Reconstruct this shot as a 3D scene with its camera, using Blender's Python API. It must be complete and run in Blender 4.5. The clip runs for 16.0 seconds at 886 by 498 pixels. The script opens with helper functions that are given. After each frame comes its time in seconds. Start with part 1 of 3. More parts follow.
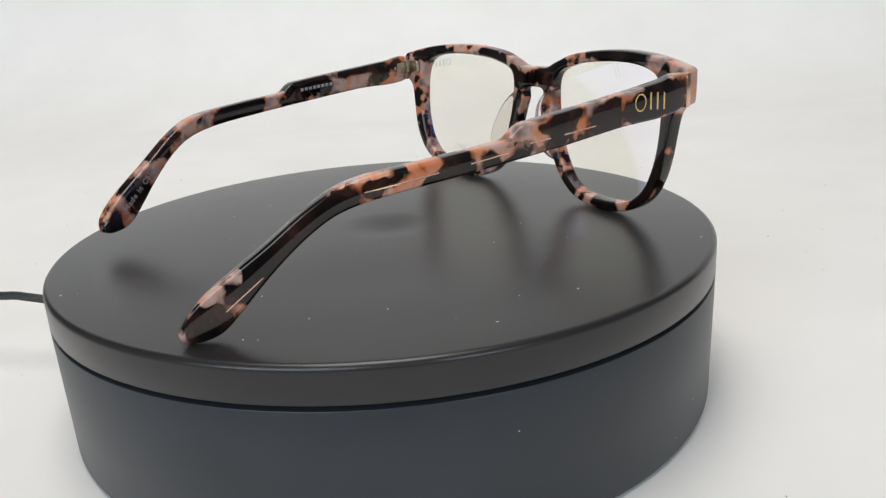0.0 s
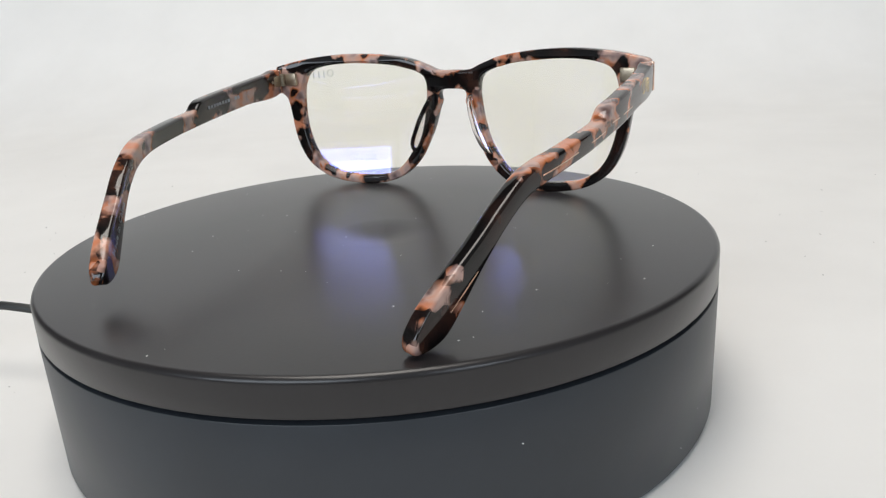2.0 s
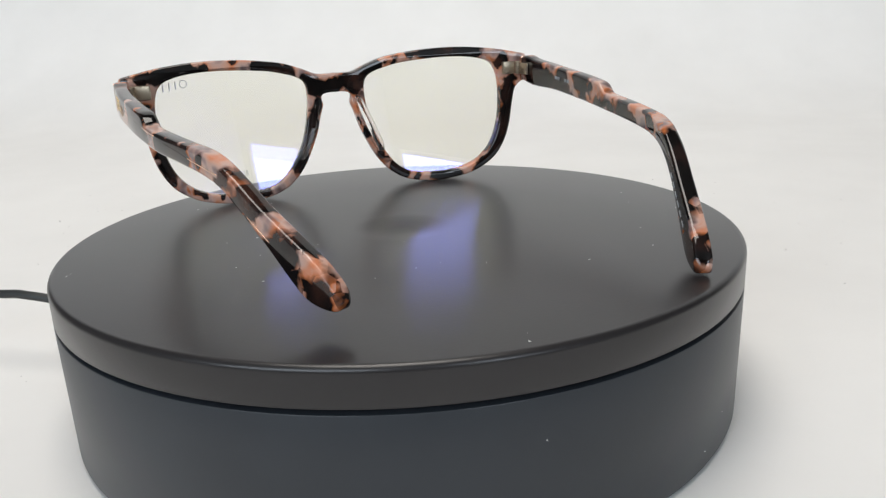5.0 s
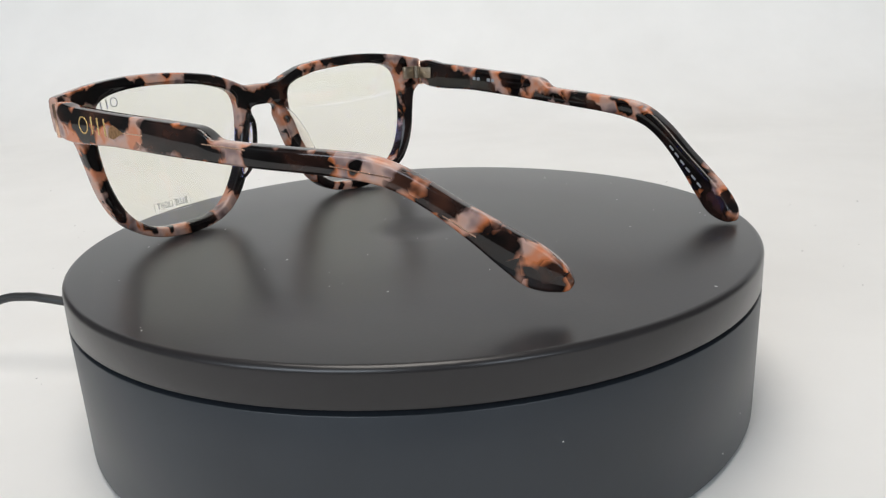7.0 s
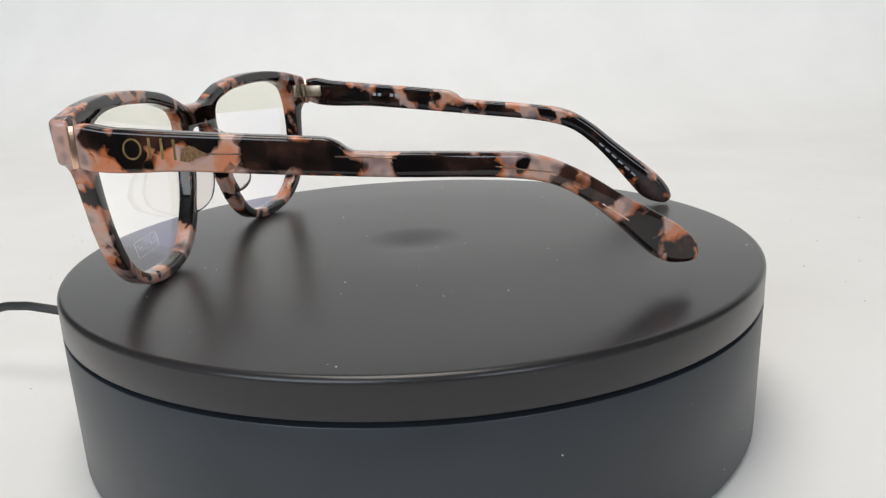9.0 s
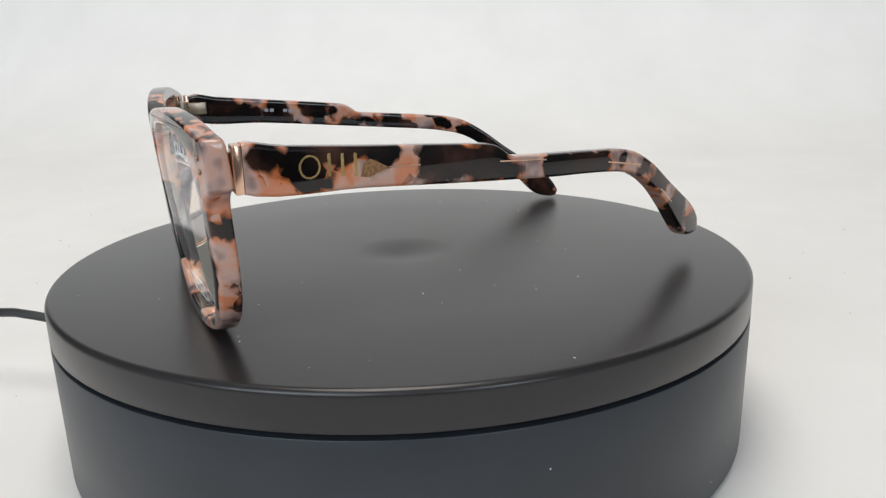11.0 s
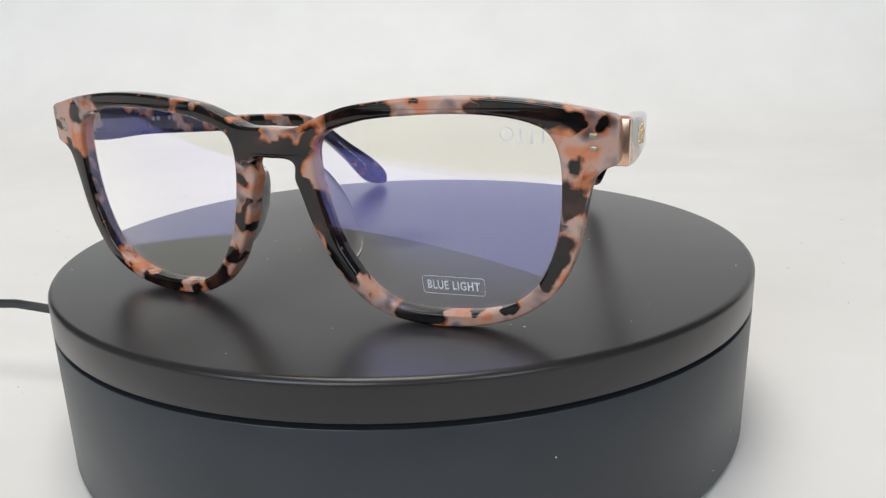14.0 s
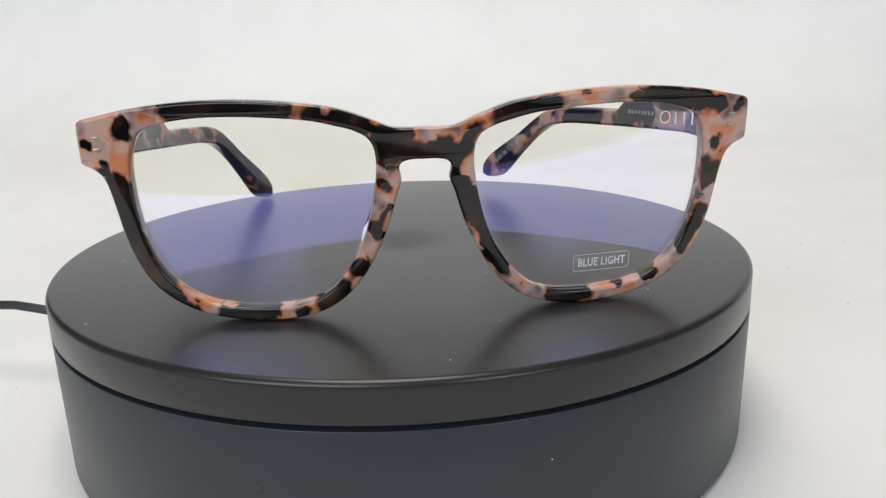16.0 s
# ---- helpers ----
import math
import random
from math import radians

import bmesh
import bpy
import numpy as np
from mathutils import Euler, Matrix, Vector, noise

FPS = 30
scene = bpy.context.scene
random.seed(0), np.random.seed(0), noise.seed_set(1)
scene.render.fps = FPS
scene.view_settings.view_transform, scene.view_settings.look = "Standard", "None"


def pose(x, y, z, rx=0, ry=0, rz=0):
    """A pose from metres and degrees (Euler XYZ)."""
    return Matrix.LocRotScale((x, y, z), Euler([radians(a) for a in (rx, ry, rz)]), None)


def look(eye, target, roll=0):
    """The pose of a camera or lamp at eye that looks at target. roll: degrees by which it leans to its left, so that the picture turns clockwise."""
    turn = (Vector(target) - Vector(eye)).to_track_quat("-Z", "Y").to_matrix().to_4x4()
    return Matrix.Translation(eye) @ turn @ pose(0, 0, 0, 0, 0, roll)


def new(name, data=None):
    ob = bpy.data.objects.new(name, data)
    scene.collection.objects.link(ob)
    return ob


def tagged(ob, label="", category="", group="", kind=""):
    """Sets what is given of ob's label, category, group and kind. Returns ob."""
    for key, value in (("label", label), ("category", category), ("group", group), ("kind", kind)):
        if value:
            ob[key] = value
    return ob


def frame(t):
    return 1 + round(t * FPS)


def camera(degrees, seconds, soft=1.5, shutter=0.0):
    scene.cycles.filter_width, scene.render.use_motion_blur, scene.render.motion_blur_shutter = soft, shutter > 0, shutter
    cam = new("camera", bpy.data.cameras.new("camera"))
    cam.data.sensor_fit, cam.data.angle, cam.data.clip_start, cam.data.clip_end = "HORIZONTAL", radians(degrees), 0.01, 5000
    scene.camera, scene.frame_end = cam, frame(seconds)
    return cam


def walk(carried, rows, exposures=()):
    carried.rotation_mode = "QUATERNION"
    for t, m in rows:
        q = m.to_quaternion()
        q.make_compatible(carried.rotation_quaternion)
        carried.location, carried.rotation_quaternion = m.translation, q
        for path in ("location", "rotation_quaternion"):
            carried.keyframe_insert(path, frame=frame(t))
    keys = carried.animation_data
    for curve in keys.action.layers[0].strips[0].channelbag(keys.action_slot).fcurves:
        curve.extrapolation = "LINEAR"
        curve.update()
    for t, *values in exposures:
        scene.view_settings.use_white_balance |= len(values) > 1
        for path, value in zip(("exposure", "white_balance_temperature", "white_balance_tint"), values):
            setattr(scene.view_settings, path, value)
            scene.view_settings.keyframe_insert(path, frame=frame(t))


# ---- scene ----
cam = camera(58.16, 16.0, soft=1.3)


def aim(eye, heading, pitch, lean):
    return pose(*eye, 90 + pitch, 0, heading) @ pose(0, 0, 0, 0, 0, lean)


walk(cam, [
    (0.0, aim((0.0517, -0.2396, 0.0697), 8.05, -17.90, -3.48)),
    (0.5, aim((0.0517, -0.2392, 0.0688), 7.78, -17.75, -3.60)),
    (1.0, aim((0.0509, -0.2378, 0.0695), 7.64, -17.89, -3.51)),
    (1.5, aim((0.0504, -0.2365, 0.0695), 7.57, -17.72, -3.38)),
    (2.0, aim((0.0491, -0.2354, 0.0688), 7.36, -17.53, -3.52)),
    (2.5, aim((0.0489, -0.2337, 0.0680), 7.17, -17.25, -3.56)),
    (3.0, aim((0.0476, -0.2330, 0.0685), 7.20, -17.03, -3.46)),
    (3.5, aim((0.0475, -0.2332, 0.0675), 7.40, -16.98, -3.54)),
    (4.0, aim((0.0477, -0.2325, 0.0675), 7.47, -16.96, -3.59)),
    (4.5, aim((0.0481, -0.2320, 0.0660), 7.74, -16.92, -3.26)),
    (5.0, aim((0.0448, -0.2340, 0.0644), 7.87, -16.87, -2.41)),
    (7.5, aim((0.0442, -0.2333, 0.0629), 9.05, -16.30, -3.09)),
    (8.0, aim((0.0454, -0.2345, 0.0625), 9.18, -16.06, -3.32)),
    (8.5, aim((0.0439, -0.2336, 0.0621), 8.87, -15.78, -2.79)),
    (9.0, aim((0.0442, -0.2319, 0.0616), 8.73, -15.40, -2.38)),
    (11.5, aim((0.0438, -0.2321, 0.0635), 7.70, -15.05, -1.65)),
    (12.0, aim((0.0439, -0.2320, 0.0631), 7.49, -15.57, -1.93)),
    (12.5, aim((0.0426, -0.2325, 0.0635), 7.41, -15.90, -1.80)),
    (13.0, aim((0.0411, -0.2328, 0.0635), 7.24, -15.94, -1.74)),
    (13.5, aim((0.0406, -0.2325, 0.0637), 7.19, -16.00, -1.88)),
    (14.0, aim((0.0418, -0.2328, 0.0632), 7.50, -15.69, -1.63)),
    (14.5, aim((0.0416, -0.2328, 0.0636), 7.71, -15.71, -1.73)),
    (15.0, aim((0.0417, -0.2326, 0.0634), 7.70, -15.68, -1.81)),
    (15.5, aim((0.0427, -0.2326, 0.0637), 7.83, -15.73, -1.71)),
    (16.0, aim((0.0429, -0.2325, 0.0635), 7.62, -15.68, -1.70)),
])
TURN = [  # seconds and degrees of the plate
    (0.0, -241.58), (0.5, -233.97), (1.0, -226.34), (1.5, -218.68), (2.0, -211.06),
    (2.5, -203.40), (3.0, -195.68), (3.5, -187.92), (4.0, -180.20), (4.5, -172.48),
    (5.0, -164.73), (7.5, -126.52), (8.0, -119.00), (8.5, -111.57), (9.0, -104.16),
    (11.5, -66.57), (12.0, -59.28), (12.5, -52.04), (13.0, -44.56), (13.5, -37.01),
    (14.0, -29.47), (14.5, -22.00), (15.0, -14.67), (15.5, -7.36), (16.0, -0.00),
]

PLATE_R, GROOVE, TABLE = 0.1, 0.0093, -0.0485
GLASSES_AT, GLASSES_TURN = Vector((0.017, -0.064, 0.0)), 11.5

# ---- light ----
world = bpy.data.worlds.new("world")
scene.world = world
world.use_nodes = True
world.node_tree.nodes["Background"].inputs[0].default_value = (0.95, 0.97, 1.0, 1)
world.node_tree.nodes["Background"].inputs[1].default_value = 0.1


def area_lamp(name, eye, target, sx, sy, watts, colour):
    data = bpy.data.lights.new(name, "AREA")
    data.shape, data.size, data.size_y, data.energy, data.color = "RECTANGLE", sx, sy, watts, colour
    ob = new(name, data)
    ob.matrix_world = look(eye, target)
    return ob


area_lamp("ceiling_light_lamp", (-0.12, -0.12, 1.6), (-0.08, -0.10, 0), 1.05, 0.8, 17.0, (1.0, 0.95, 0.885))
area_lamp("window_lamp", (-1.15, -2.43, 1.15), (-1.15, 0, 1.15), 2.28, 1.28, 46, (0.80, 0.90, 1.0))
area_lamp("window_lamp", (1.775, -2.43, 1.15), (1.775, 0, 1.15), 1.04, 1.28, 24, (0.80, 0.90, 1.0))


# ---- materials ----
def nodes_of(name):
    m = bpy.data.materials.new(name)
    m.use_nodes = True
    nt = m.node_tree
    return m, nt, nt.nodes["Principled BSDF"]


def link(nt, a, b):
    nt.links.new(a, b)


def noise_tex(nt, scale, detail=3.0, rough=0.5, distort=0.0, coords="Object"):
    tc = nt.nodes.new("ShaderNodeTexCoord")
    n = nt.nodes.new("ShaderNodeTexNoise")
    n.inputs["Scale"].default_value, n.inputs["Detail"].default_value = scale, detail
    n.inputs["Roughness"].default_value, n.inputs["Distortion"].default_value = rough, distort
    link(nt, tc.outputs[coords], n.inputs["Vector"])
    return n


def ramp(nt, source, stops):
    r = nt.nodes.new("ShaderNodeValToRGB")
    while len(r.color_ramp.elements) < len(stops):
        r.color_ramp.elements.new(0.5)
    for e, (pos, col) in zip(r.color_ramp.elements, stops):
        e.position, e.color = pos, (*col, 1)
    link(nt, source, r.inputs[0])
    return r


def bump(nt, source, bsdf, strength, distance):
    b = nt.nodes.new("ShaderNodeBump")
    b.inputs["Strength"].default_value, b.inputs["Distance"].default_value = strength, distance
    link(nt, source, b.inputs["Height"])
    link(nt, b.outputs[0], bsdf.inputs["Normal"])


def plain(name, colour, rough, metal=0.0, scale=300.0, vary=0.12, relief=0.0, reach=0.0002):
    m, nt, b = nodes_of(name)
    n = noise_tex(nt, scale, 5)
    lo, hi = [c * (1 - vary) for c in colour], [min(1, c * (1 + vary)) for c in colour]
    link(nt, ramp(nt, n.outputs[0], [(0.3, lo), (0.7, hi)]).outputs[0], b.inputs["Base Color"])
    b.inputs["Metallic"].default_value = metal
    r = nt.nodes.new("ShaderNodeMapRange")
    r.inputs["To Min"].default_value, r.inputs["To Max"].default_value = rough * 0.85, rough * 1.15
    link(nt, n.outputs[0], r.inputs["Value"])
    link(nt, r.outputs[0], b.inputs["Roughness"])
    if relief:
        bump(nt, n.outputs[0], b, relief, reach)
    return m


def tortoise(name, spots, axes, spread):
    """Mottled acetate: dark brown flecks with amber edges in a pink base. spots: mm along two axes and a radius."""
    m, nt, b = nodes_of(name)

    def math_node(op, x, y):
        n = nt.nodes.new("ShaderNodeMath")
        n.operation = op
        for k, v in enumerate((x, y)):
            if isinstance(v, (int, float)):
                n.inputs[k].default_value = v
            else:
                link(nt, v, n.inputs[k])
        return n.outputs[0]

    def vec_node(op, x, y):
        n = nt.nodes.new("ShaderNodeVectorMath")
        n.operation = op
        for k, v in enumerate((x, y)):
            if isinstance(v, tuple):
                n.inputs[k].default_value = v
            else:
                link(nt, v, n.inputs[k])
        return n.outputs["Value"] if op == "DISTANCE" else n.outputs[0]

    ragged = noise_tex(nt, 170.0, 2.0, 0.5)
    tc = nt.nodes.new("ShaderNodeTexCoord")
    push = vec_node("MULTIPLY", vec_node("SUBTRACT", ragged.outputs["Color"], (0.5, 0.5, 0.5)), (0.0055, 0.0055, 0.0055))
    keep = tuple(1.0 if k in axes else 0.0 for k in (0, 1, 2))
    at = vec_node("MULTIPLY", vec_node("ADD", tc.outputs["Object"], push), keep)
    field = None
    for u, v, r in spots:
        c = [0.0, 0.0, 0.0]
        c[axes[0]], c[axes[1]] = u / 1000, v / 1000
        d = math_node("MULTIPLY", vec_node("DISTANCE", at, tuple(c)), 1000.0 / (r * spread))
        blob = math_node("POWER", 0.3679, math_node("MULTIPLY", d, d))
        field = blob if field is None else math_node("ADD", field, blob)
    fleck = noise_tex(nt, 220.0, 1.5, 0.5, 0.5)
    soft = noise_tex(nt, 130.0, 2.0)
    field = math_node("ADD", field, math_node("MULTIPLY", math_node("SUBTRACT", fleck.outputs[0], 0.45), 1.1))
    chips = nt.nodes.new("ShaderNodeTexVoronoi")
    chips.inputs["Scale"].default_value = 330.0
    link(nt, tc.outputs["Object"], chips.inputs["Vector"])
    chip = nt.nodes.new("ShaderNodeSeparateColor")
    link(nt, chips.outputs["Color"], chip.inputs[0])
    field = math_node("ADD", field, math_node("MULTIPLY", math_node("SUBTRACT", chip.outputs[0], 0.5), 0.34))
    base = ramp(nt, soft.outputs[0], [(0.38, (0.60, 0.22, 0.115)), (0.45, (0.57, 0.32, 0.235)), (0.53, (0.51, 0.335, 0.28)), (0.60, (0.30, 0.205, 0.19)), (0.68, (0.12, 0.075, 0.07))])
    dark = ramp(nt, field, [(0.40, (0, 0, 0)), (0.52, (0.5, 0.5, 0.5)), (0.68, (1, 1, 1))])
    rim = ramp(nt, field, [(0.16, (0, 0, 0)), (0.46, (1, 1, 1))])
    some = ramp(nt, noise_tex(nt, 140.0, 1.0).outputs[0], [(0.44, (0.05, 0.05, 0.05)), (0.60, (1, 1, 1))])
    amber = vec_node("MULTIPLY", rim.outputs[0], some.outputs[0])
    tone = ramp(nt, noise_tex(nt, 120.0, 2.0).outputs[0], [(0.46, (0.0035, 0.0025, 0.0025)), (0.58, (0.020, 0.009, 0.007)), (0.72, (0.055, 0.022, 0.014))])
    a = nt.nodes.new("ShaderNodeMixRGB")
    a.inputs[2].default_value = (0.56, 0.165, 0.055, 1)
    link(nt, base.outputs[0], a.inputs[1])
    link(nt, amber, a.inputs[0])
    d = nt.nodes.new("ShaderNodeMixRGB")
    link(nt, dark.outputs[0], d.inputs[0])
    link(nt, a.outputs[0], d.inputs[1])
    link(nt, tone.outputs[0], d.inputs[2])
    link(nt, d.outputs[0], b.inputs["Base Color"])
    b.inputs["Roughness"].default_value = 0.05
    b.inputs["Specular IOR Level"].default_value = 0.5
    return m


def coated_lens():
    m = bpy.data.materials.new("coated_lens")
    m.use_nodes = True
    nt = m.node_tree
    nt.nodes.remove(nt.nodes["Principled BSDF"])
    out = nt.nodes["Material Output"]
    clear, gloss, both = (nt.nodes.new("ShaderNode" + k) for k in ("BsdfTransparent", "BsdfGlossy", "AddShader"))
    clear.inputs[0].default_value = (0.955, 0.95, 0.895, 1)
    gloss.inputs["Roughness"].default_value = 0.0
    edge = nt.nodes.new("ShaderNodeLayerWeight")
    edge.inputs[0].default_value = 0.3
    tint = ramp(nt, edge.outputs["Facing"], [(0.0, (0.044, 0.049, 0.165)), (0.25, (0.052, 0.054, 0.145)), (0.6, (0.16, 0.16, 0.18)), (1.0, (0.5, 0.5, 0.5))])
    link(nt, tint.outputs[0], gloss.inputs[0])
    link(nt, clear.outputs[0], both.inputs[0])
    link(nt, gloss.outputs[0], both.inputs[1])
    link(nt, both.outputs[0], out.inputs[0])
    return m


def clear_pad():
    m, nt, b = nodes_of("clear_pad")
    b.inputs["Base Color"].default_value = (0.86, 0.82, 0.80, 1)
    b.inputs["Transmission Weight"].default_value = 1.0
    b.inputs["Roughness"].default_value = 0.03
    b.inputs["IOR"].default_value = 1.22
    return m


def black_plastic(name, colour, rough, grain, depth, dull_centre=False):
    m, nt, b = nodes_of(name)
    n = noise_tex(nt, grain, 2, 0.5)
    w = noise_tex(nt, 18.0, 4, 0.6)
    link(nt, ramp(nt, w.outputs[0], [(0.3, [c * 0.85 for c in colour]), (0.7, [c * 1.15 for c in colour])]).outputs[0], b.inputs["Base Color"])
    r = nt.nodes.new("ShaderNodeMapRange")
    r.inputs["To Min"].default_value, r.inputs["To Max"].default_value = rough * 0.9, rough * 1.1
    link(nt, w.outputs[0], r.inputs["Value"])
    rough_out = r.outputs[0]
    if dull_centre:
        # a rougher, duller patch round the axis
        tc, far = nt.nodes.new("ShaderNodeTexCoord"), nt.nodes.new("ShaderNodeVectorMath")
        far.operation = "LENGTH"
        link(nt, tc.outputs["Object"], far.inputs[0])
        mr, add, sc = nt.nodes.new("ShaderNodeMapRange"), nt.nodes.new("ShaderNodeMath"), nt.nodes.new("ShaderNodeMath")
        mr.inputs["From Min"].default_value, mr.inputs["From Max"].default_value = 0.003, 0.015
        mr.inputs["To Min"].default_value, mr.inputs["To Max"].default_value = 0.26, 0.0
        link(nt, far.outputs["Value"], mr.inputs["Value"])
        sc.operation = "MULTIPLY"
        link(nt, mr.outputs[0], sc.inputs[0])
        link(nt, w.outputs[0], sc.inputs[1])
        link(nt, rough_out, add.inputs[0])
        link(nt, sc.outputs[0], add.inputs[1])
        rough_out = add.outputs[0]
    link(nt, rough_out, b.inputs["Roughness"])
    bump(nt, n.outputs[0], b, depth, 0.0001)
    return m


def paper():
    m, nt, b = nodes_of("white_paper")
    w = noise_tex(nt, 9.0, 4, 0.6)
    link(nt, ramp(nt, w.outputs[0], [(0.3, (0.79, 0.775, 0.755)), (0.7, (0.84, 0.825, 0.805))]).outputs[0], b.inputs["Base Color"])
    b.inputs["Roughness"].default_value = 0.75
    bump(nt, noise_tex(nt, 420.0, 4, 0.6).outputs[0], b, 0.12, 0.0003)
    return m


RIM_B_UPPER = [(-52.6, 47.8, 2.1), (-48.3, 48, 1.9), (-43.4, 48.4, 1.9), (-38.6, 48.4, 1.8), (-34.5, 48.1, 1.4), (-29.8, 47.7, 1.5), (-23.1, 46, 1.2), (-17.6, 45.8, 1.5), (-14.2, 44.1, 1.7), (-8.9, 40.9, 1.7), (-8, 37, 1.7), (-63.1, 43.5, 1.4), (-71.1, 41.3, 0.9), (-64.3, 45.2, 1.1), (-67.9, 36.9, 1.3), (-66.5, 32.3, 1.8), (-65.7, 28.6, 1.8), (-65.2, 24.8, 1.7), (-64.5, 20.1, 1.8)]
RIM_B_LOWER = [(-63, 15.4, 1.9), (-60.9, 11.4, 1.9), (-58.4, 8.1, 1.6), (-55.7, 5.5, 1.4), (-53, 3.2, 1.1), (-45.4, 2.2, 1.6), (-40.9, 1.7, 1.7), (-36.4, 2.1, 1.6), (-28.8, 2.7, 1), (-22.6, 4.8, 2), (-20.2, 7.1, 1.9), (-14.7, 12.7, 1.7), (-10.2, 20.3, 1), (-11.6, 21.9, 1.1), (-7.4, 25.5, 0.7), (-8.6, 24.1, 0.6), (-9, 30.7, 0.8), (-5, 41.9, 1.1)]
RIM_A_UPPER = [(-5.7, 40.5, 1.9), (0, 38.5, 1.6), (3.6, 37.8, 1.5), (7.2, 37.9, 1.5), (9.5, 41.4, 1.7), (16.7, 44.5, 1.6), (20.4, 45.5, 1.7), (24, 46.2, 1.7), (27.7, 46.7, 1.5), (35.8, 48.9, 0.8), (45.8, 47.2, 1.1), (49.7, 47.4, 1.5), (53.6, 47.4, 1.7), (57.6, 46.9, 1.7), (61.7, 46.1, 1.6), (66, 45.2, 1.2), (71, 44.7, 1), (66.2, 36, 1.1), (65.1, 30.1, 1.5), (66.6, 28.2, 1.3)]
RIM_A_LOWER = [(64.1, 26, 1), (63.6, 20.3, 1.5), (62.7, 16.3, 1.5), (61.7, 13, 1.5), (60.2, 10.8, 1), (52.9, 6.1, 1), (51.2, 5.3, 0.9), (44.6, 3.9, 0.7), (32.2, 2.7, 1.9), (35.5, 2.8, 1.7), (28.2, 3, 1.3), (16.9, 10.6, 1.6), (15.2, 13.3, 1.3), (13.8, 17.4, 1.6), (11.9, 20.8, 1.6), (10.4, 24, 1.7), (9, 27.5, 1.5), (7.7, 31, 1.1), (6.8, 33.5, 1)]
ARM_A = [(21.7, 41.3, 2.6), (26.8, 42.7, 2.2), (31.5, 42.8, 2.2), (36.2, 42.3, 2), (41.3, 41.6, 2), (23.8, 37.8, 1.7), (28.6, 37.2, 1.5), (15.7, 42.5, 1.7), (51, 38.3, 3.5), (54.4, 39.9, 2.1), (62, 36.6, 4), (66.1, 39.4, 2.3), (69.6, 33.6, 1.8), (81, 35.1, 2.4), (84.4, 33, 2.9), (88.5, 32.8, 2.9), (92.6, 32.6, 3), (96.1, 32, 2.9), (79.7, 35.9, 0.6), (114.6, 29.7, 2.5), (105, 32.4, 1.1), (120.8, 26.9, 2), (124.2, 24.7, 1.8), (132, 16.2, 3.9), (129.5, 12.9, 2.6), (141.4, 9.2, 2.5), (139.6, 5.6, 2.2), (118.7, 25.2, 1)]
ARM_B = [(14.7, 40.7, 3.4), (19.8, 39.8, 3.1), (25.9, 38.8, 3.6), (31.2, 37.7, 2.1), (41, 38.6, 3.5), (39.9, 35.3, 2.3), (44.8, 34.9, 1.3), (55.7, 39.5, 2.1), (51.7, 39.8, 1.9), (56.6, 33.5, 2.3), (67.3, 31.7, 2.9), (75.5, 32.3, 1.6), (84.6, 32.7, 2.4), (83.5, 30.9, 2.3), (49, 33.4, 0.8), (60.7, 38.1, 0.9), (101.5, 30.7, 1.4), (103.4, 29.9, 0.9), (110.8, 28, 2.2), (115, 26.3, 2.4), (117.6, 23.9, 3.6), (121.9, 21.4, 3.6), (126.1, 18.2, 3.5), (129.8, 14.9, 2.8), (104, 30.2, 1.2), (140.1, 3.9, 3.6), (136.9, 2.7, 2.2), (142.4, 7.1, 1.2), (134.6, 10.4, 1.4), (91.1, 29.9, 1.6), (98.2, 33.7, 1.3), (131.6, 9.3, 1.1)]
ACETATE = tortoise("tortoise_front", RIM_A_UPPER + RIM_A_LOWER + RIM_B_UPPER + RIM_B_LOWER, (0, 2), 1.7)
TEMPLE_SKIN = {1: tortoise("tortoise_temple_a", ARM_A, (1, 2), 1.42), -1: tortoise("tortoise_temple_b", ARM_B, (1, 2), 1.58)}
LENS, PAD = coated_lens(), clear_pad()
GOLD = plain("gold_inlay", (0.86, 0.62, 0.26), 0.25, 1.0)
ROSE = plain("rose_gold", (0.80, 0.52, 0.38), 0.22, 1.0)
BRONZE = plain("dull_bronze", (0.42, 0.25, 0.13), 0.35, 1.0, scale=1500.0, vary=0.4)
STEEL = plain("hinge_steel", (0.50, 0.42, 0.32), 0.38, 1.0)
PRINT = plain("white_print", (0.36, 0.37, 0.39), 0.5)
FROST = plain("frosted_print", (0.85, 0.87, 0.90), 0.5)
FROST.node_tree.nodes["Principled BSDF"].inputs["Alpha"].default_value = 0.85
PLATE = black_plastic("plate_plastic", (0.0205, 0.0185, 0.0195), 0.29, 1000.0, 0.10, dull_centre=True)
BASE = black_plastic("base_plastic", (0.026, 0.031, 0.038), 0.38, 2500.0, 0.04)
# near-black, with the shade inside the plate's gap put into the colour
GAP_SHADE = plain("groove_shade", (0.004, 0.004, 0.005), 0.6)
RUBBER = plain("cable_rubber", (0.02, 0.022, 0.022), 0.5)
PAPER = paper()
WALL = plain("wall_paint", (0.30, 0.295, 0.29), 0.8, scale=4.0, vary=0.04)
DUST = plain("dust", (0.75, 0.74, 0.72), 0.9)
GRIT = plain("grit", (0.10, 0.09, 0.085), 0.9)


# ---- helpers for meshes ----
def part(name, bm, material, parent=None, label="", smooth=35):
    me = bpy.data.meshes.new(name)
    bm.to_mesh(me)
    bm.free()
    return placed(name, me, material, parent, label, smooth)


